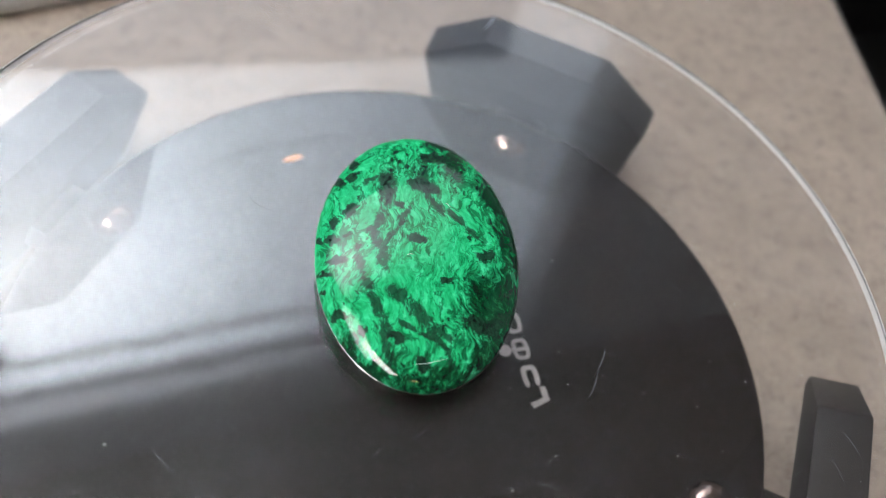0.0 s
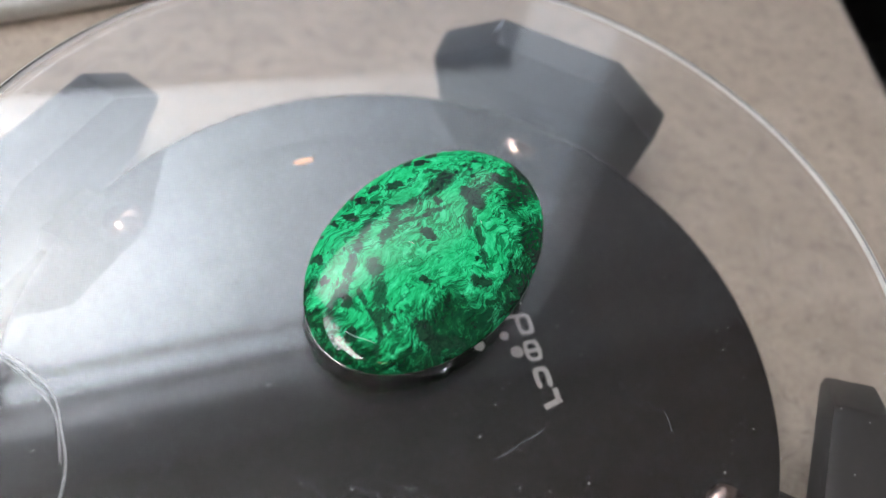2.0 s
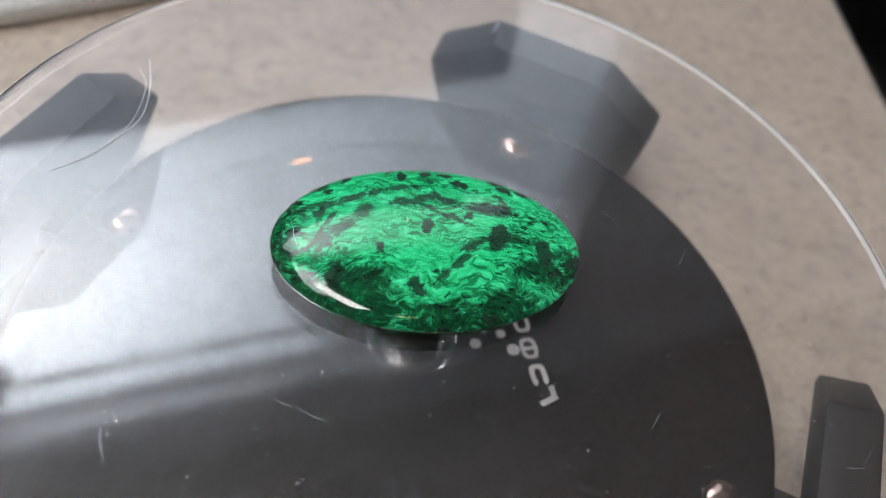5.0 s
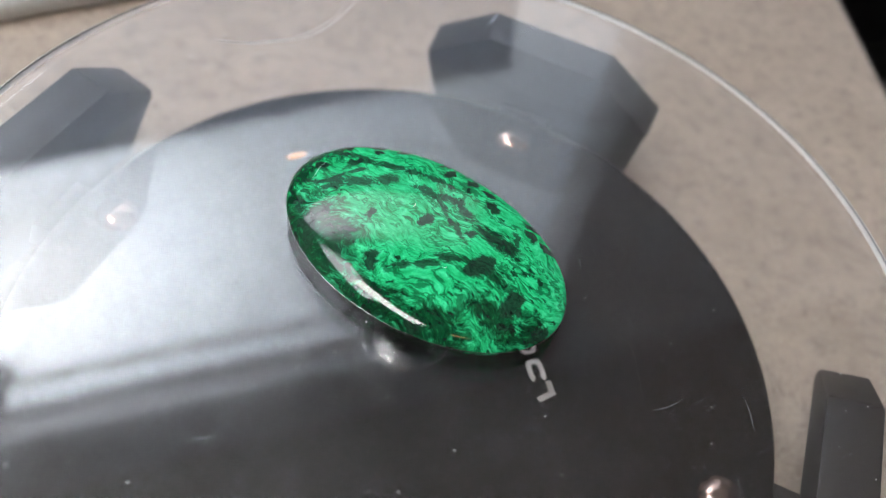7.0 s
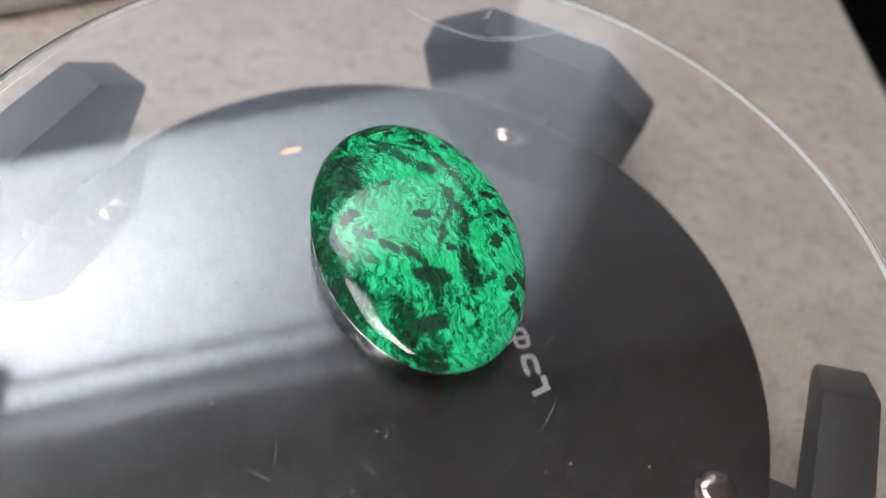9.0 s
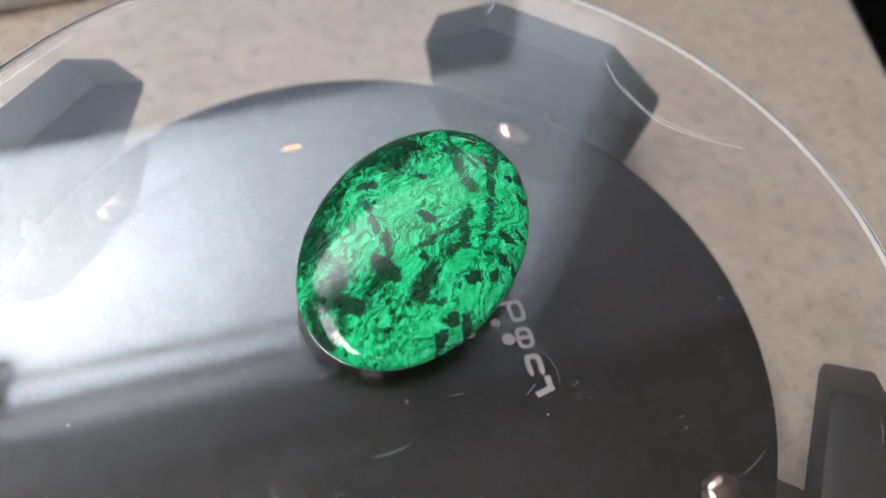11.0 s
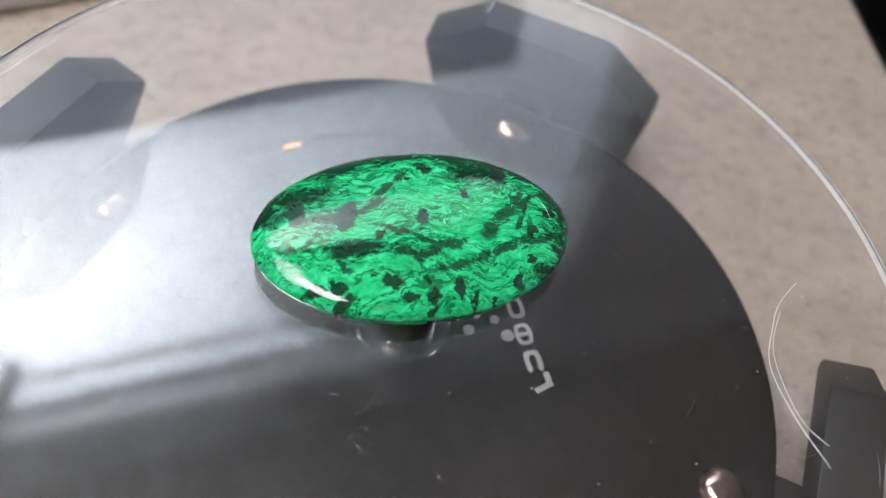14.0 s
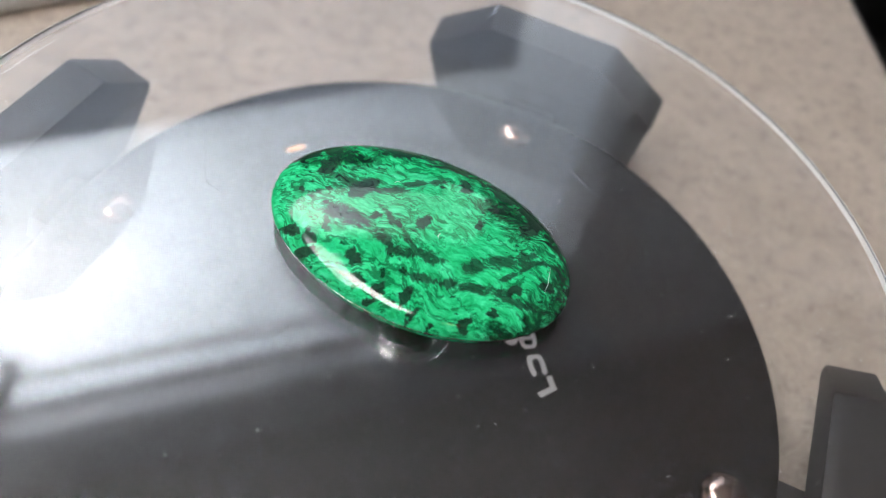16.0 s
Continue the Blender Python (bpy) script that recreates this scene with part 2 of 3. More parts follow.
m_tray = plain("pale_grey_plastic", (0.5, 0.49, 0.46), 0.4)
m_wall = plain("grey_wall_paint", (0.50, 0.50, 0.51), 0.85, scale=3, spread=0.1)
m_ceiling = plain("dim_ceiling_paint", (0.27, 0.235, 0.212), 0.9, scale=3, spread=0.1)
m_floor = plain("dark_floor", (0.008, 0.007, 0.0065), 0.5, scale=5)
m_frame = plain("window_frame_paint", (0.75, 0.76, 0.78), 0.5, scale=10)
m_apron = plain("dark_table_edge", (0.008, 0.007, 0.007), 0.5)
m_pane = clear_plastic("window_glass")


def glare_mask_material():
    """Grey sheet that passes daylight from behind, toned to match the mirrored haze."""
    m, n, l, b = material("translucent_mask_sheet")
    weave = noise_tex(n, l, coords(n, l, (1, 1, 0.3)), 300, 3)
    tone = ramp(n, l, weave.outputs[0], [(0.3, (0.53, 0.56, 0.61)), (0.7, (0.68, 0.72, 0.78))])
    l.new(tone, b.inputs["Base Color"])
    b.inputs["Roughness"].default_value = 0.9
    thin, both = n.new("ShaderNodeBsdfTranslucent"), n.new("ShaderNodeMixShader")
    l.new(tone, thin.inputs[0])
    both.inputs[0].default_value = 0.88
    l.new(b.outputs[0], both.inputs[1]), l.new(thin.outputs[0], both.inputs[2])
    l.new(both.outputs[0], n["Material Output"].inputs[0])
    return m


def sky_material(centre, stops, strength):
    """The sky outside: a glow brightest at the given centre, fading by the stops."""
    m, n, l, b = material("bright_sky")
    tc, sub = n.new("ShaderNodeTexCoord"), n.new("ShaderNodeVectorMath")
    sub.operation = "DISTANCE"
    l.new(tc.outputs["Object"], sub.inputs[0])
    sub.inputs[1].default_value = centre
    glow = ramp(n, l, calc(n, l, "MULTIPLY", sub.outputs["Value"], 0.5), stops)
    em = n.new("ShaderNodeEmission")
    l.new(glow, em.inputs[0])
    em.inputs[1].default_value = strength
    l.new(em.outputs[0], n["Material Output"].inputs[0])
    n.remove(b)
    return m


# centre and fade fitted to the glare mirrored in the disc
m_sky = sky_material((-0.55, 1.23, 1.6), [(0.05, (0.78, 0.81, 0.85)), (0.22, (0.475, 0.515, 0.57)), (0.36, (0.262, 0.287, 0.32)), (0.55, (0.13, 0.145, 0.165)), (0.8, (0.10, 0.112, 0.13))], NORTH_SKY)
m_sky_west = sky_material((-0.93, -0.3, 1.1), [(0.0, (0.92, 0.95, 1.0)), (1.0, (0.85, 0.90, 1.0))], WEST_SKY)


def warm_glow_material(strength):
    m, n, l, b = material("warm_glow")
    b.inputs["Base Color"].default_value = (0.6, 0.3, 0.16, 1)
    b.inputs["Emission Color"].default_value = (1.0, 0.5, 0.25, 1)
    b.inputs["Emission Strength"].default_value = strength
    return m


m_glare_mask = glare_mask_material()
m_lamp, _n, _l, _b = material("white_lamp_glow")
_b.inputs["Base Color"].default_value = (0.9, 0.9, 0.9, 1)
_b.inputs["Emission Color"].default_value = (1.0, 0.985, 0.95, 1)
_b.inputs["Emission Strength"].default_value = 16.5
# first: glow of the added reflection patch; second: the pendant's bulb
m_amber_patch, m_tube = warm_glow_material(0.3), warm_glow_material(10.0)
m_cord = plain("dark_cord", (0.03, 0.03, 0.03), 0.6)


# ---- mesh helpers ----
def finish(name, bm, mat, parent=None, smooth=True):
    bmesh.ops.recalc_face_normals(bm, faces=bm.faces)
    me = bpy.data.meshes.new(name)
    bm.to_mesh(me)
    bm.free()
    me.materials.append(mat)
    if smooth:
        me.polygons.foreach_set("use_smooth", [True] * len(me.polygons))
        me.set_sharp_from_angle(angle=radians(38))
    ob = new(name, me)
    if parent:
        ob.parent = parent
    return ob


def part(name, bm, mat, parent, label="", smooth=True):
    return tagged(finish(name, bm, mat, parent, smooth), label)


def empty(name, x=0, y=0, z=0):
    ob = new(name)
    ob.location = (x * MM, y * MM, z * MM)
    return ob


def lathe(profile, steps=96, bm=None, centre=(0, 0), close=False):
    """Turns a profile of (radius, height) round the upright axis."""
    bm = bm or bmesh.new()
    rings = []
    for r, z in profile:
        if r < 1e-6:
            rings.append([bm.verts.new((centre[0] * MM, centre[1] * MM, z * MM))])
        else:
            rings.append([bm.verts.new(((centre[0] + r * math.cos(a)) * MM, (centre[1] + r * math.sin(a)) * MM, z * MM)) for a in (2 * math.pi * k / steps for k in range(steps))])
    pairs = list(zip(rings, rings[1:])) + ([(rings[-1], rings[0])] if close else [])
    for p, q in pairs:
        for k in range(steps):
            j = (k + 1) % steps
            if len(p) == 1 and len(q) > 1:
                bm.faces.new((p[0], q[k], q[j]))
            elif len(q) == 1 and len(p) > 1:
                bm.faces.new((p[k], q[0], p[j]))
            elif len(p) > 1:
                bm.faces.new((p[k], q[k], q[j], p[j]))
    return bm


def box(x0, x1, y0, y1, z0, z1, bevel=0.0, bm=None, segments=2):
    bm = bm or bmesh.new()
    m = Matrix.Translation(((x0 + x1) / 2 * MM, (y0 + y1) / 2 * MM, (z0 + z1) / 2 * MM)) @ Matrix.Diagonal(((x1 - x0) * MM, (y1 - y0) * MM, (z1 - z0) * MM, 1))
    made = bmesh.ops.create_cube(bm, size=1, matrix=m)["verts"]
    if bevel:
        edges = list({e for v in made for e in v.link_edges})
        bmesh.ops.bevel(bm, geom=edges, offset=bevel * MM, segments=segments, affect="EDGES", profile=0.5)
    return bm


def tube(points, radius, bm=None, sides=5):
    """A thin round strand through points (mm), tapered at both ends."""
    bm = bm or bmesh.new()
    pts = [Vector(p) * MM for p in points]
    rings = []
    for i, p in enumerate(pts):
        d = (pts[min(i + 1, len(pts) - 1)] - pts[max(i - 1, 0)]).normalized()
        s = d.cross(Vector((0, 0, 1))).normalized()
        u = s.cross(d)
        r = radius * MM * (0.35 if i in (0, len(pts) - 1) else 1)
        rings.append([bm.verts.new(p + r * (math.cos(a) * s + math.sin(a) * u)) for a in (2 * math.pi * k / sides for k in range(sides))])
    for p, q in zip(rings, rings[1:]):
        for k in range(sides):
            j = (k + 1) % sides
            bm.faces.new((p[k], q[k], q[j], p[j]))
    bm.faces.new(rings[0]), bm.faces.new(rings[-1])
    return bm


def smooth_line(ctrl, steps=8):
    """A smooth curve through control points."""
    out = []
    for i in range(len(ctrl) - 1):
        p0, p1, p2, p3 = (Vector(ctrl[max(0, min(len(ctrl) - 1, i + k))]) for k in (-1, 0, 1, 2))
        for s in range(steps):
            t = s / steps
            out.append(0.5 * (2 * p1 + (p2 - p0) * t + (2 * p0 - 5 * p1 + 4 * p2 - p3) * t * t + (3 * p1 - p0 - 3 * p2 + p3) * t ** 3))
    return out + [Vector(ctrl[-1])]


# ---- the room ----
def room():
    fl = -TABLE_H
    tagged(finish("floor", box(-2600, 1800, -2600, 2400, fl - 60, fl), m_floor), "dark floor below the table", "floor", kind="structure")
    top = finish("ceiling", box(-3000, 2600, -3600, WALL_D + 100, 2060, 2120), m_ceiling)
    top.matrix_basis = pose(0, 0, 0, 0, 0, WALL_TURN)
    tagged(top, "pale painted ceiling", "ceiling", kind="structure")
    tagged(finish("wall_south", box(-2600, 1800, -2600, -2520, fl, 2200), m_wall), "plain pale grey painted wall", "wall", kind="structure")
    tagged(finish("wall_east", box(1720, 1800, -2520, 2400, fl, 2200), m_wall), "plain pale grey painted wall", "wall", kind="structure")
    # the west wall, with a window beside the table
    y0, y1, z0, z1 = WEST
    bm = box(-WEST_D - 100, -WEST_D, -2520, y0, fl, 2200)
    box(-WEST_D - 100, -WEST_D, y1, 330, fl, 2200, bm=bm)
    box(-1700, -WEST_D - 100, 296, 330, fl, 2200, bm=bm)
    box(-1780, -1700, 296, 1700, fl, 2200, bm=bm)
    box(-WEST_D - 100, -WEST_D, y0, y1, fl, z0, bm=bm)
    box(-WEST_D - 100, -WEST_D, y0, y1, z1, 2200, bm=bm)
    tagged(finish("wall_west", bm, m_wall), "plain pale grey painted wall with a window", "wall", kind="structure")
    win = tagged(empty("window_2"), "bright window beside the table", "window", kind="structure")
    for a, b, c, e in ((y0, y1, z0, z0 + 25), (y0, y1, z1 - 25, z1), (y0, y0 + 25, z0 + 25, z1 - 25), (y1 - 25, y1, z0 + 25, z1 - 25)):
        part("window_frame", box(-WEST_D - 60, -WEST_D - 20, a, b, c, e, 3), m_frame, win)
    part("pane", box(-WEST_D - 42, -WEST_D - 38, y0 + 25, y1 - 25, z0 + 25, z1 - 25), m_pane, win).visible_shadow = False
    tagged(finish("backdrop_sky_west", box(-WEST_D - 310, -WEST_D - 300, y0 - 350, 292, z0 - 200, 2190), m_sky_west, smooth=False), "glaring pale sky outside the window", "sky", kind="structure")
    # the wall with the window, in its own space: x along it, y away from the table
    turn = pose(0, 0, 0, 0, 0, WALL_TURN)
    d = WALL_D
    left, right, sill, head = -1000, 835, 0.55 * d, 1850
    bm = box(-2600, left, d, d + 120, fl, 2200)
    box(right, 2200, d, d + 120, fl, 2200, bm=bm)
    box(left, right, d, d + 120, fl, sill, bm=bm)
    box(left, right, d, d + 120, head, 2200, bm=bm)
    wall = finish("wall_north", bm, m_wall)
    wall.matrix_basis = turn
    tagged(wall, "plain pale grey painted wall with a wide window", "wall", kind="structure")
    # added dark backing, so that the view past the table's edge goes black
    low = finish("dark_backing", box(-1400, 1500, d - 12, d - 2, fl, -30, 2), m_floor)
    low.matrix_basis = turn
    tagged(low, "dark backing added along the lower wall", "panel", kind="structure")
    win = empty("window_1")
    win.matrix_basis = turn
    tagged(win, "wide bright window with pale bars near its top", "window", kind="structure")
    part("window_bar", box(left, right, d + 36, d + 48, 1566, 1586, 3), m_frame, win)
    part("window_bar", box(left, right, d + 36, d + 48, 1686, 1742, 3), m_frame, win)
    part("window_sill", box(left - 20, right + 20, d - 50, d + 20, sill - 22, sill - 2, 4), m_frame, win)
    # added bar of unknown kind, placed to mirror a dark streak in the disc
    streak_bar = part("slanted_bar", box(-19, 19, 36, 48, 0, 395, 3), m_apron, win, "dark slanted bar added for a mirrored streak")
    streak_bar.matrix_basis = pose(-0.468, d * MM, 1.50, 0, -24, 0)
    pane = part("pane", box(left, right, d + 64, d + 68, 0.55 * d, head), m_pane, win)
    pane.visible_shadow = False
    part("pull_bar", box(left, right, d + 24, d + 40, head - 30, head - 2, 3), m_frame, win)
    back = finish("backdrop_sky", box(-1900, 1500, d + 330, d + 340, 0, 2700), m_sky, smooth=False)
    back.matrix_basis = turn
    tagged(back, "glaring pale sky outside the window", "sky", kind="structure")


def glare_panel():
    """Added panel over the lower panes; its upper edge leans with the mirrored glare."""
    mask_panel = tagged(empty("glare_mask"), "grey translucent panel added over the window's lower panes", "blind")
    part("mask_sheet", box(-1500, 0, -1, 1, -760, -8), m_glare_mask, mask_panel)
    part("mask_bar", box(-1500, 0, -6, 6, -8, 0, 2), m_glare_mask, mask_panel)
    return mask_panel


def bar_lamp():
    """A long white lamp hung on two cords over the table, beside the camera."""
    lamp = empty("bar_lamp")
    lamp.matrix_basis = pose(-0.21, -0.15, 0.5, 0, 0, -61)
    tagged(lamp, "long white glowing bar lamp hung on two thin cords", "lamp")
    part("diffuser", box(-132, 132, -46, 46, -9, -1, 3), m_lamp, lamp, "glowing white diffuser")
    part("housing", box(-138, 138, -51, 51, -1, 16, 3), m_frame, lamp, "white metal housing")
    for x in (-100, 100):
        part("cord", box(x - 1, x + 1, -1, 1, 16, 1555), m_cord, lamp)


def pendant_lamp():
    """A warm lamp on a cord, hung from the ceiling behind the camera."""
    h = 1050
    lamp = tagged(empty("pendant_lamp", 30, -640, h), "warm glowing tube lamp on a dark cord", "lamp")
    bm = bmesh.new()
    bmesh.ops.create_uvsphere(bm, u_segments=20, v_segments=10, radius=1, matrix=Matrix.Diagonal((90 * MM, 22 * MM, 22 * MM, 1)))
    part("bulb", bm, m_tube, lamp, "warm orange bulb")
    part("cord", box(-3, 3, -3, 3, 26, 2200 - h), m_cord, lamp)
    part("cap", lathe([(0, 34), (12, 32), (20, 17), (0, 17)], 20), m_cord, lamp)


def table():
    t = tagged(empty("table"), "mottled grey-beige laminate table with a dark side", "table")
    part("tabletop", box(-600, 138, -500, 520, -30, 0, 3), m_table, t, "mottled grey-beige laminate top")
    part("edge_band", box(138.5, 141, -500, 520, -30, -3, 1), m_apron, t, "dark edge band")
    for x in (-550, 90):
        for y in (-450, 470):
            part("leg", box(x - 25, x + 25, y - 25, y + 25, -TABLE_H, -30, 3), m_apron, t)


def tray():
    ob = finish("flat_tray", box(-260, 60, 0, 200, 0, 6, 2.4, segments=4), m_tray)
    ob.matrix_basis = pose(-0.0965, 0.0955, 0.0, 0, 0, 30)
    tagged(ob, "pale grey plastic tray with a rounded edge lying on the table", "tray")


# ---- the turntable ----
BASE_R, BASE_Z = 65.0, 16.0      # radius and top of the base
DISC_R, DISC_Z, DISC_T = 73.7, 42.3, 2.8
DISC_OFF = (-1.25, 1.1)          # the disc's centre is shifted to fit its rim in the camera's view
FOOT_TURN = 68.2


def foot(parent, turn):
    """A broad foot beside the base's rim: slanted shoulders, a flat top, its lower half splayed outwards, on a short arm."""
    bm = bmesh.new()
    inner = [(76.0, -24.5, 0), (66.8, -25.3, 20.4), (66.6, -25.5, 22.1), (63.3, -11.6, 33.4), (63.3, 11.6, 33.4), (66.6, 25.5, 22.1), (66.8, 25.3, 20.4), (76.0, 24.5, 0)]
    outer = [(84.0, -25.0, 0), (76.4, -26.2, 15.5), (74.2, -25.9, 24.3), (71.6, -13.0, 34.2), (71.6, 13.0, 34.2), (74.2, 25.9, 24.3), (76.4, 26.2, 15.5), (84.0, 25.0, 0)]
    a = [bm.verts.new((r * MM, w * MM, z * MM)) for r, w, z in inner]
    b = [bm.verts.new((r * MM, w * MM, z * MM)) for r, w, z in outer]
    for side in (a, b):   # across, from flank to flank
        for k in range(3):
            bm.faces.new((side[k], side[k + 1], side[6 - k], side[7 - k]))
    for k in range(8):
        j = (k + 1) % 8
        bm.faces.new((a[j], a[k], b[k], b[j]))
    bmesh.ops.recalc_face_normals(bm, faces=bm.faces)
    sharp = [e for e in bm.edges if e.calc_face_angle(0) > 0.2]
    bmesh.ops.bevel(bm, geom=sharp, offset=0.55 * MM, segments=2, affect="EDGES", profile=0.5)
    ob = part("foot", bm, m_foot, parent, "dark grey moulded plastic foot with slanted shoulders")
    ob.matrix_basis = pose(0, 0, 0, 0, 0, turn)
    part("arm", box(63, 74, -5, 7, 5, 13, 0.8), m_foot, ob, "short moulded arm to the base")
    return ob


def screw(parent, turn):
    x, y = 56.7 * math.cos(radians(turn)), 56.7 * math.sin(radians(turn))
    prof = [(0, 2.5), (1.4, 2.36), (2.5, 1.98), (3.4, 1.32), (3.95, 0.5), (4.05, 0)]
    ob = part("screw", lathe(prof, 32), m_steel, parent, "domed polished steel screw head")
    ob.location = (x * MM, y * MM, BASE_Z * MM)
    part("washer", lathe([(4.07, 0), (4.07, 0.25), (4.6, 0.25), (4.7, 0)], 32), m_boss, ob)


def emblem(parent):
    """Pale printed maker's mark: four dots and a row of plain rounded shapes."""
    z0, z1 = BASE_Z + 0.004, BASE_Z + 0.03
    for x, y, r in ((12.4, 2.2, 1.0), (13.8, 5.2, 0.6), (16.9, 4.7, 0.85), (19.1, 1.7, 1.15)):
        part("printed_dot", lathe([(0, z1), (r, z1), (r, z0)], 28, centre=(x, y)), m_print, parent)

    def ring(x, y, a, b, w, turn, start=0, stop=360):
        bm = bmesh.new()
        n = 30
        rows = []
        for k in range(n + 1):
            t = radians(start + (stop - start) * k / n)
            c, e = math.cos(t), math.sin(t)
            p = [((a - s) * math.copysign(abs(c) ** 0.6, c), (b - s) * math.copysign(abs(e) ** 0.6, e)) for s in (0, w)]
            rows.append([bm.verts.new((u * MM, v * MM, z1 * MM)) for u, v in p])
        for p, q in zip(rows, rows[1:]):
            bm.faces.new((p[0], q[0], q[1], p[1]))
        ob = part("printed_mark", bm, m_print, parent)
        ob.matrix_basis = pose(x * MM, y * MM, 0, 0, 0, turn)

    ring(23.4, -2.9, 2.15, 1.5, 0.9, -75, 25, 335)
    ring(21.9, 2.3, 2.1, 1.5, 0.7, -75, 0, 360)
    part("printed_mark", box(-1.6, 1.6, -0.35, 0.35, z0, z1), m_print, parent).matrix_basis = pose(0.0219, 0.0023, 0, 0, 0, 15)
    ring(20.6, 7.6, 2.2, 1.5, 0.75, -75, 0, 360)
    part("printed_mark", box(-0.35, 0.35, -1.2, 1.2, z0, z1), m_print, parent).matrix_basis = pose(0.0182, 0.0088, 0, 0, 0, 105)
    part("printed_mark", box(-1.7, 1.7, -0.5, 0.5, z0, z1), m_print, parent).matrix_basis = pose(0.0250, -0.0075, 0, 0, 0, 32)
    part("printed_mark", box(-0.5, 0.5, 0, 2.3, z0, z1), m_print, parent).matrix_basis = pose(0.0260, -0.0069, 0, 0, 0, 15)


def turntable():
    t = tagged(empty("turntable"), "dark grey round turntable on four broad plastic feet", "turntable")
    r, z = BASE_R, BASE_Z
    part("base_plate", lathe([(0, 3), (r - 1.5, 3), (r, 4.5), (r, z - 0.8), (r - 0.25, z - 0.25), (r - 0.8, z), (r - 1.1, z), (r - 1.3, z), (11.4, z), (11.2, z), (11.0, z), (10.7, z - 0.3), (10.7, z - 0.9), (0, z - 0.9)], 160), m_base, t, "glossy dark grey plastic plate")
    for k in range(4):
        f = foot(t, FOOT_TURN - 90 * k)
        if k == 0:
            # the foot's edge highlight, modelled as a thin pale strand
            part("edge_highlight", tube([(71.2, 13.0, 34.15), (69.5, 12.8, 33.98), (68.2, 12.9, 33.8), (67.2, 13.4, 33.3)], 0.16), m_scratch, f, "pale strand standing in for the edge's highlight")
        screw(t, FOOT_TURN - 90 * k - (1.9 if k == 1 else 0))
    part("ring", lathe([(0, z + 3.2), (6.9, z + 3.2), (7.2, z + 2.9), (7.4, z - 0.9)], 64), m_boss, t, "black collar round the spindle")
    emblem(t)
    # stands in for a warm reflection in the base; nothing glows there
    light = part("amber_reflection", lathe([(0, 0.5), (1.0, 0.42), (1.7, 0.2), (1.9, 0)], 24), m_amber_patch, t, "small glowing amber patch standing in for a reflection")
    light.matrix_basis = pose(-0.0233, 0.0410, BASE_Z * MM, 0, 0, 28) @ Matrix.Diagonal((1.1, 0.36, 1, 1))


# scuffed patches of the disc
SCUFFS = ((38, 27), (-42, 1), (-10, 38), (-13, -43), (22, -32), (-30, 29), (14, 32), (40, -4))


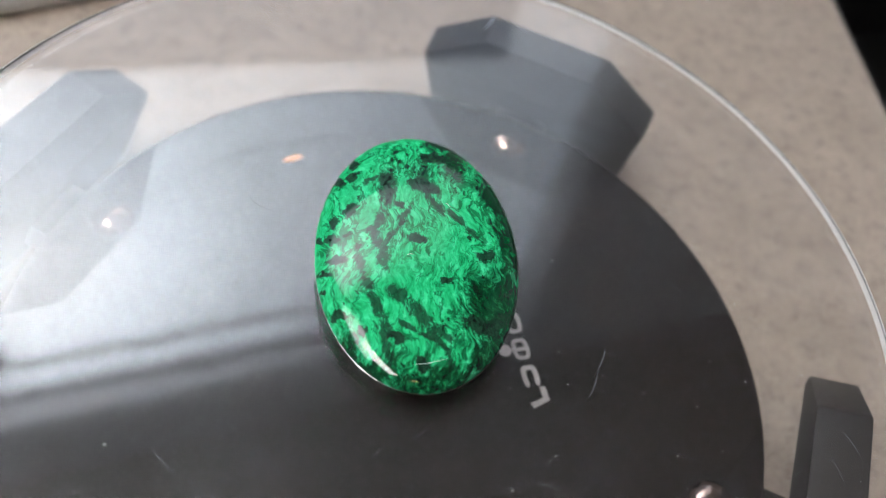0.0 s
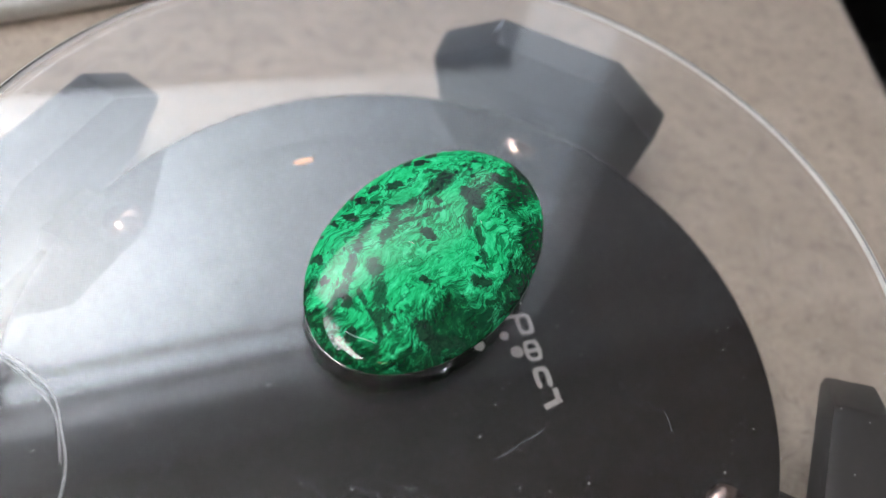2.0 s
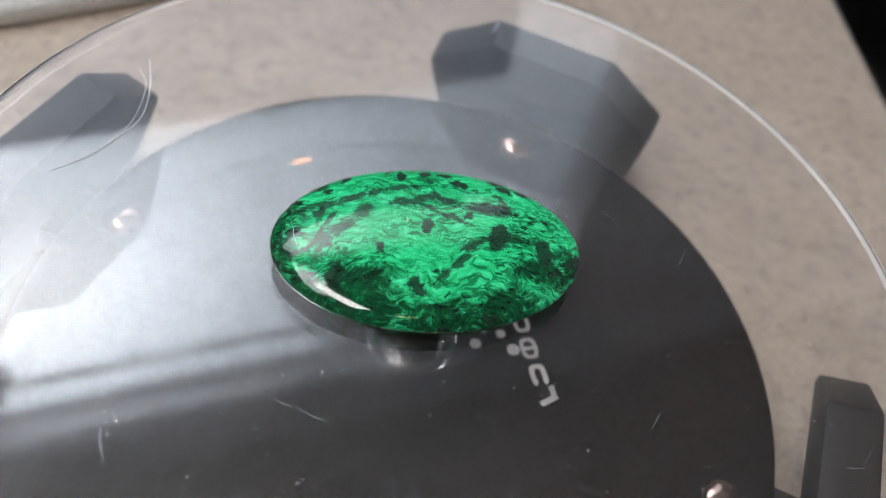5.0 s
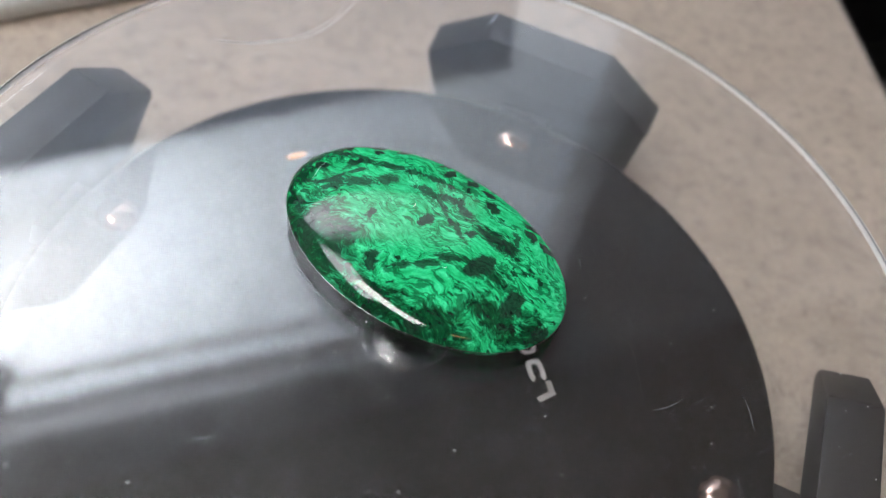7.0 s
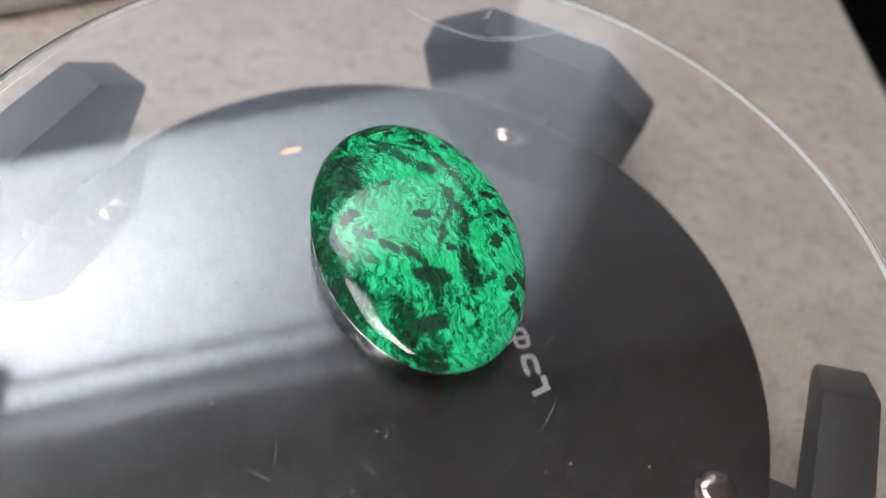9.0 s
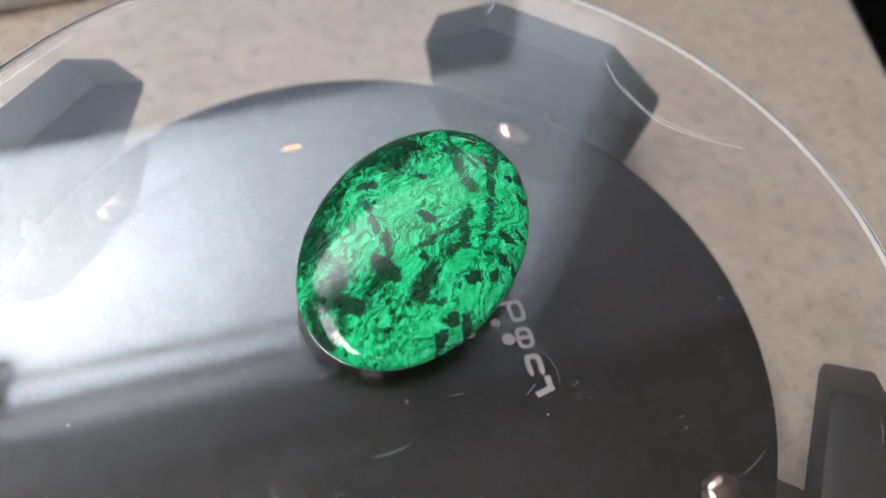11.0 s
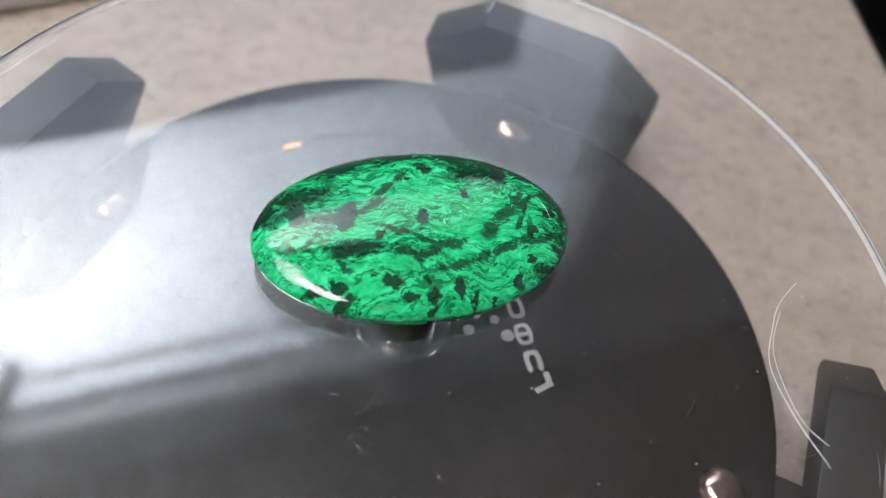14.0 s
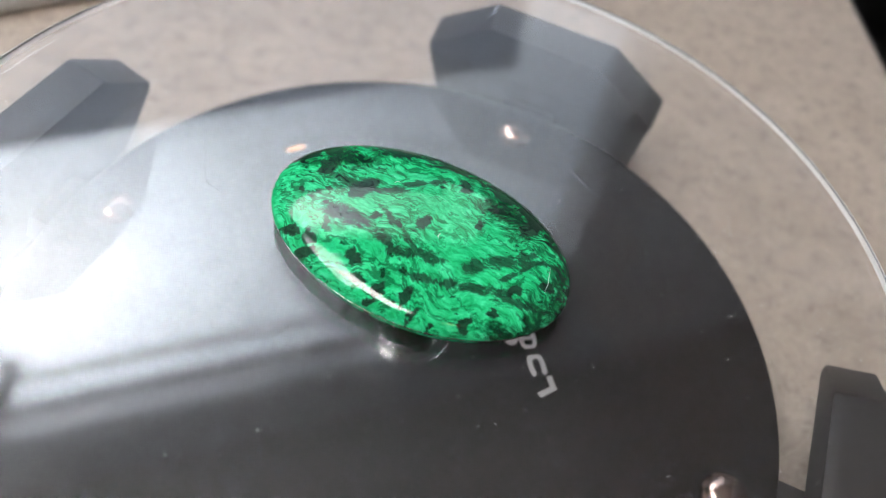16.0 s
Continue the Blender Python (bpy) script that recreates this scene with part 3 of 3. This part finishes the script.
def turning_disc():
    d = tagged(empty("display_disc"), "clear round acrylic disc with fine scratches, turning", "disc")
    r, z0, z1 = DISC_R, DISC_Z - DISC_T, DISC_Z
    rim = [(r - 1.1 + 1.1 * math.cos(radians(q)), (z0 + z1) / 2 + DISC_T / 2 * math.sin(radians(q))) for q in range(-90, 91, 15)]
    plate = part("plate", lathe([(0, z0), *rim, (0, z1)], 220, centre=DISC_OFF), m_disc, d, "clear acrylic plate")
    plate.data.materials.append(m_edge)
    for f in plate.data.polygons:
        f.material_index = 1 if abs(f.normal.z) < 0.985 else 0
        f.use_smooth = f.material_index == 1
    plate.visible_shadow = False
    hub = part("spindle", lathe([(0, BASE_Z + 3.22), (5.4, BASE_Z + 3.22), (5.8, BASE_Z + 3.7), (5.8, z0 - 0.5), (5.4, z0 - 0.1), (0, z0 - 0.1)], 64), m_hub, d, "clear acrylic spindle")
    hub.visible_shadow = False
    flange = part("flange", lathe([(6.1, BASE_Z + 3.4), (7.5, BASE_Z + 3.4), (7.7, BASE_Z + 3.7), (7.7, BASE_Z + 4.5), (7.4, BASE_Z + 4.8), (6.1, BASE_Z + 4.8)], 64, close=True), m_hub, d, "clear acrylic flange")
    flange.visible_shadow = False
    # black core added inside the clear spindle only to darken it
    part("dark_core", lathe([(0, BASE_Z + 3.3), (2.4, BASE_Z + 3.3), (2.4, z0 - 2.2), (2.0, z0 - 1.6), (0, z0 - 1.6)], 48), m_boss, d, "black core added to darken the spindle")
    rng = random.Random(5)
    bm = bmesh.new()

    def scratch(x, y, lean, ln, bend, w):
        if math.hypot(x, y) > r - 4:
            return
        pts = [(x + ln * s * math.cos(lean + bend * s), y + ln * s * math.sin(lean + bend * s)) for s in (-0.5, -0.25, 0, 0.25, 0.5)]
        side = (-math.sin(lean) * w, math.cos(lean) * w)
        row = [[bm.verts.new(((p[0] + e * side[0] * f) * MM, (p[1] + e * side[1] * f) * MM, (z1 + 0.01) * MM)) for e in (-1, 1)] for p, f in zip(pts, (0.2, 1, 1, 1, 0.2))]
        for p, q in zip(row, row[1:]):
            bm.faces.new((p[0], q[0], q[1], p[1]))

    for k in range(2600):   # faint ones all over
        rad, a = r * math.sqrt(rng.uniform(0.03, 0.97)), rng.uniform(0, 2 * math.pi)
        scratch(rad * math.cos(a), rad * math.sin(a), rng.gauss(a + 1.57, 0.8), 0.15 + rng.expovariate(2.2), rng.uniform(-0.4, 0.4), rng.choice((0.002, 0.004, 0.006)))
    for cx, cy in SCUFFS:   # rubbed patches: many fine scratches side by side
        way = math.atan2(cy, cx) + 0.7 + rng.gauss(0, 0.5)
        for k in range(230):
            scratch(cx + rng.gauss(0, 7), cy + rng.gauss(0, 7), rng.gauss(way, 0.22), 0.3 + rng.expovariate(1.1), rng.uniform(-0.2, 0.2), rng.choice((0.002, 0.0035, 0.005)))
        for k in range(45):
            scratch(cx + rng.gauss(0, 4), cy + rng.gauss(0, 4), rng.gauss(way + 0.9, 0.3), 0.2 + rng.expovariate(2), rng.uniform(-0.3, 0.3), rng.choice((0.003, 0.005)))
    for k in range(60):   # a few long, deeper ones
        rad, a = r * math.sqrt(rng.uniform(0.05, 0.9)), rng.uniform(0, 2 * math.pi)
        scratch(rad * math.cos(a), rad * math.sin(a), rng.gauss(a + 1.57, 0.5), rng.uniform(2, 6), 0.2, rng.choice((0.006, 0.010, 0.018)))
    tagged(part("scratching", bm, m_scratch, d, "fine pale scratches", smooth=False), kind="stuff")
    return d


def dust():
    rng = random.Random(11)
    bm = bmesh.new()
    for k in range(1250):
        rad, a = 69 * math.sqrt(rng.random()), rng.uniform(0, 2 * math.pi)
        s = (rng.uniform(0.07, 0.14) if k % 5 == 0 else rng.choice((0.025, 0.03, 0.03, 0.035, 0.04, 0.045, 0.055, 0.075))) * MM
        m = Matrix.Translation((rad * math.cos(a) * MM, rad * math.sin(a) * MM, DISC_Z * MM + s * 0.4)) @ Matrix.Diagonal((s, s * rng.uniform(0.5, 1), s * 0.5, 1))
        bmesh.ops.create_icosphere(bm, subdivisions=1, radius=1, matrix=m)
    return tagged(finish("dust", bm, m_dust), "tiny pale dust specks on the clear disc", "dust", kind="stuff")


def hair(points, radius, fibre=m_hair):
    z = DISC_Z + radius
    bm = tube(smooth_line([(x, y, z) for x, y in points], 6), radius)
    return tagged(finish("hair", bm, fibre), "fine pale hair lying on the clear disc", "hair", group="hairs on the disc")


def cabochon():
    """The polished oval stone: flat underside, thin girdle, a low dome with well rounded shoulders."""
    a, b, h, lift = 22.1, 14.6, 5.9, 0.3

    def length(t):   # one end is a little blunter
        return a + (0.55 if math.cos(t) > 0 else 0.0)

    prof = [(0, 0), (0.94, 0), (0.955, 0.02), (0.962, 0.10), (0.968, 0.18), (0.99, 0.25)]
    prof += [(math.cos(radians(q)) ** (2 / 1.95), 0.33 + 0.67 * math.sin(radians(q)) ** (2 / 1.95)) for q in (0, 3, 8, 14, 21, 28, 35, 42, 49, 56, 63, 70, 77, 83)] + [(0, 1.0)]
    bm = bmesh.new()
    rings, steps = [], 128
    for s, z in prof:
        if s == 0:
            rings.append([bm.verts.new((0, 0, (lift + z * h) * MM))])
        else:
            rings.append([bm.verts.new((length(t) * s * math.cos(t) * MM, b * s * math.sin(t) * MM, (lift + z * h) * MM)) for t in (2 * math.pi * k / steps for k in range(steps))])
    for p, q in zip(rings, rings[1:]):
        for k in range(steps):
            j = (k + 1) % steps
            if len(p) == 1:
                bm.faces.new((p[0], q[j], q[k]))
            elif len(q) == 1:
                bm.faces.new((p[k], p[j], q[0]))
            else:
                bm.faces.new((p[k], p[j], q[j], q[k]))
    ob = finish("gemstone", bm, m_stone)
    rim = bmesh.new()
    loops = [[rim.verts.new(((length(t) + g) * math.cos(t) * MM, (b + g) * math.sin(t) * MM, z * MM)) for t in (2 * math.pi * k / steps for k in range(steps))] for g, z in ((-2.4, 0.03), (-1.6, 0.03), (-1.5, 0.1), (-1.2, 0.45), (-1.25, 0.55), (-2.4, 0.6))]
    for p, q in zip(loops, loops[1:]):
        for k in range(steps):
            j = (k + 1) % steps
            rim.faces.new((p[k], p[j], q[j], q[k]))
    def on_dome(x, y):
        q = math.hypot(x / a, y / b)
        for (s0, z0), (s1, z1) in zip(prof[5:], prof[6:]):
            if s1 <= q <= s0:
                return lift + h * (z0 + (z1 - z0) * (s0 - q) / (s0 - s1)) + 0.05
        return lift + h + 0.05
    for line in ([(-18.1, -2.9), (-18.5, -1.3), (-18.8, -0.4), (-18.9, 1.2)], [(-3.2, 2.0), (-3.0, 1.6), (-3.1, 1.2)], [(6.0, -4.4), (6.4, -4.2), (6.6, -3.8)]):
        part("lint", tube([(x, y, on_dome(x, y)) for x, y in line], 0.035), m_dust, ob, "pale speck of lint")
    # metal ring added to give the stone's edge its highlight and mirrored arcs
    edge = bmesh.new()
    turns = [[edge.verts.new(((length(t) - 0.005 + 0.028 * math.cos(q)) * math.cos(t) * MM, (b - 0.005 + 0.028 * math.cos(q)) * math.sin(t) * MM, (lift + 0.33 * h + 0.028 * math.sin(q)) * MM)) for q in (2 * math.pi * i / 8 for i in range(8))] for t in (2 * math.pi * k / steps for k in range(steps))]
    for k in range(steps):
        for i in range(8):
            j, e = (k + 1) % steps, (i + 1) % 8
            edge.faces.new((turns[k][i], turns[j][i], turns[j][e], turns[k][e]))
    part("girdle_glint", edge, m_girdle_glint, ob, "thin metal ring standing in for the edge's bright glint")
    part("girdle", rim, m_girdle, ob, "dark rim under the stone")
    return tagged(ob, "polished oval green stone swirled with black, lying on the clear disc", "gemstone")


room()
mask_panel = glare_panel()
pendant_lamp()
bar_lamp()
table()
tray()
turntable()
disc = turning_disc()
specks = dust()
hairs = [
    hair([(-9.2, -55.9), (-12.9, -51.5), (-16.9, -48.8), (-22.6, -46.1), (-30.0, -46.5), (-37.2, -48.4)], 0.08),
    hair([(-21.0, 6.2), (-23.3, 6.9), (-25.1, 8.0), (-26.5, 10.0)], 0.025, m_lint),
    hair([(-25.3, 17.0), (-26.8, 17.2), (-28.0, 16.2), (-29.3, 14.1)], 0.022, m_lint),
    hair([(-2.2, 37.1), (-4.4, 35.1), (-6.9, 33.0), (-8.8, 30.8), (-8.9, 29.2), (-9.2, 28.1)], 0.02, m_lint),
    hair([(-14.1, -51.2), (-19.5, -47.8), (-25.0, -46.9), (-30.9, -47.4), (-34.3, -49.5)], 0.055),
]
stone = cabochon()


def motions():
    turn = pose(0, 0, 0, 0, 0, WALL_TURN)
    # leans fitted to the edge of the mirrored glare as the camera sees it
    lean = [(0, -4.7), (4, 0.0), (6.5, 6.0), (7.5, 6.3), (9, 5.2), (11.5, 4.5), (14, 3.5), (16, 3.5)]
    walk(mask_panel, [(t, turn @ pose(0.525, 0.880, 0.782, 0, a, 0)) for t, a in lean])
    for ob in (disc, specks, *hairs):
        walk(ob, [(t, pose(0.0008, 0.0003, 0, 0, 0, a)) for t, a in TURN])
    off = pose(-0.00024, -0.00020, DISC_Z * MM, 0, 0, 94.5)
    walk(stone, [(t, pose(0.0008, 0.0003, 0, 0, 0, a) @ off) for t, a in TURN])


motions()
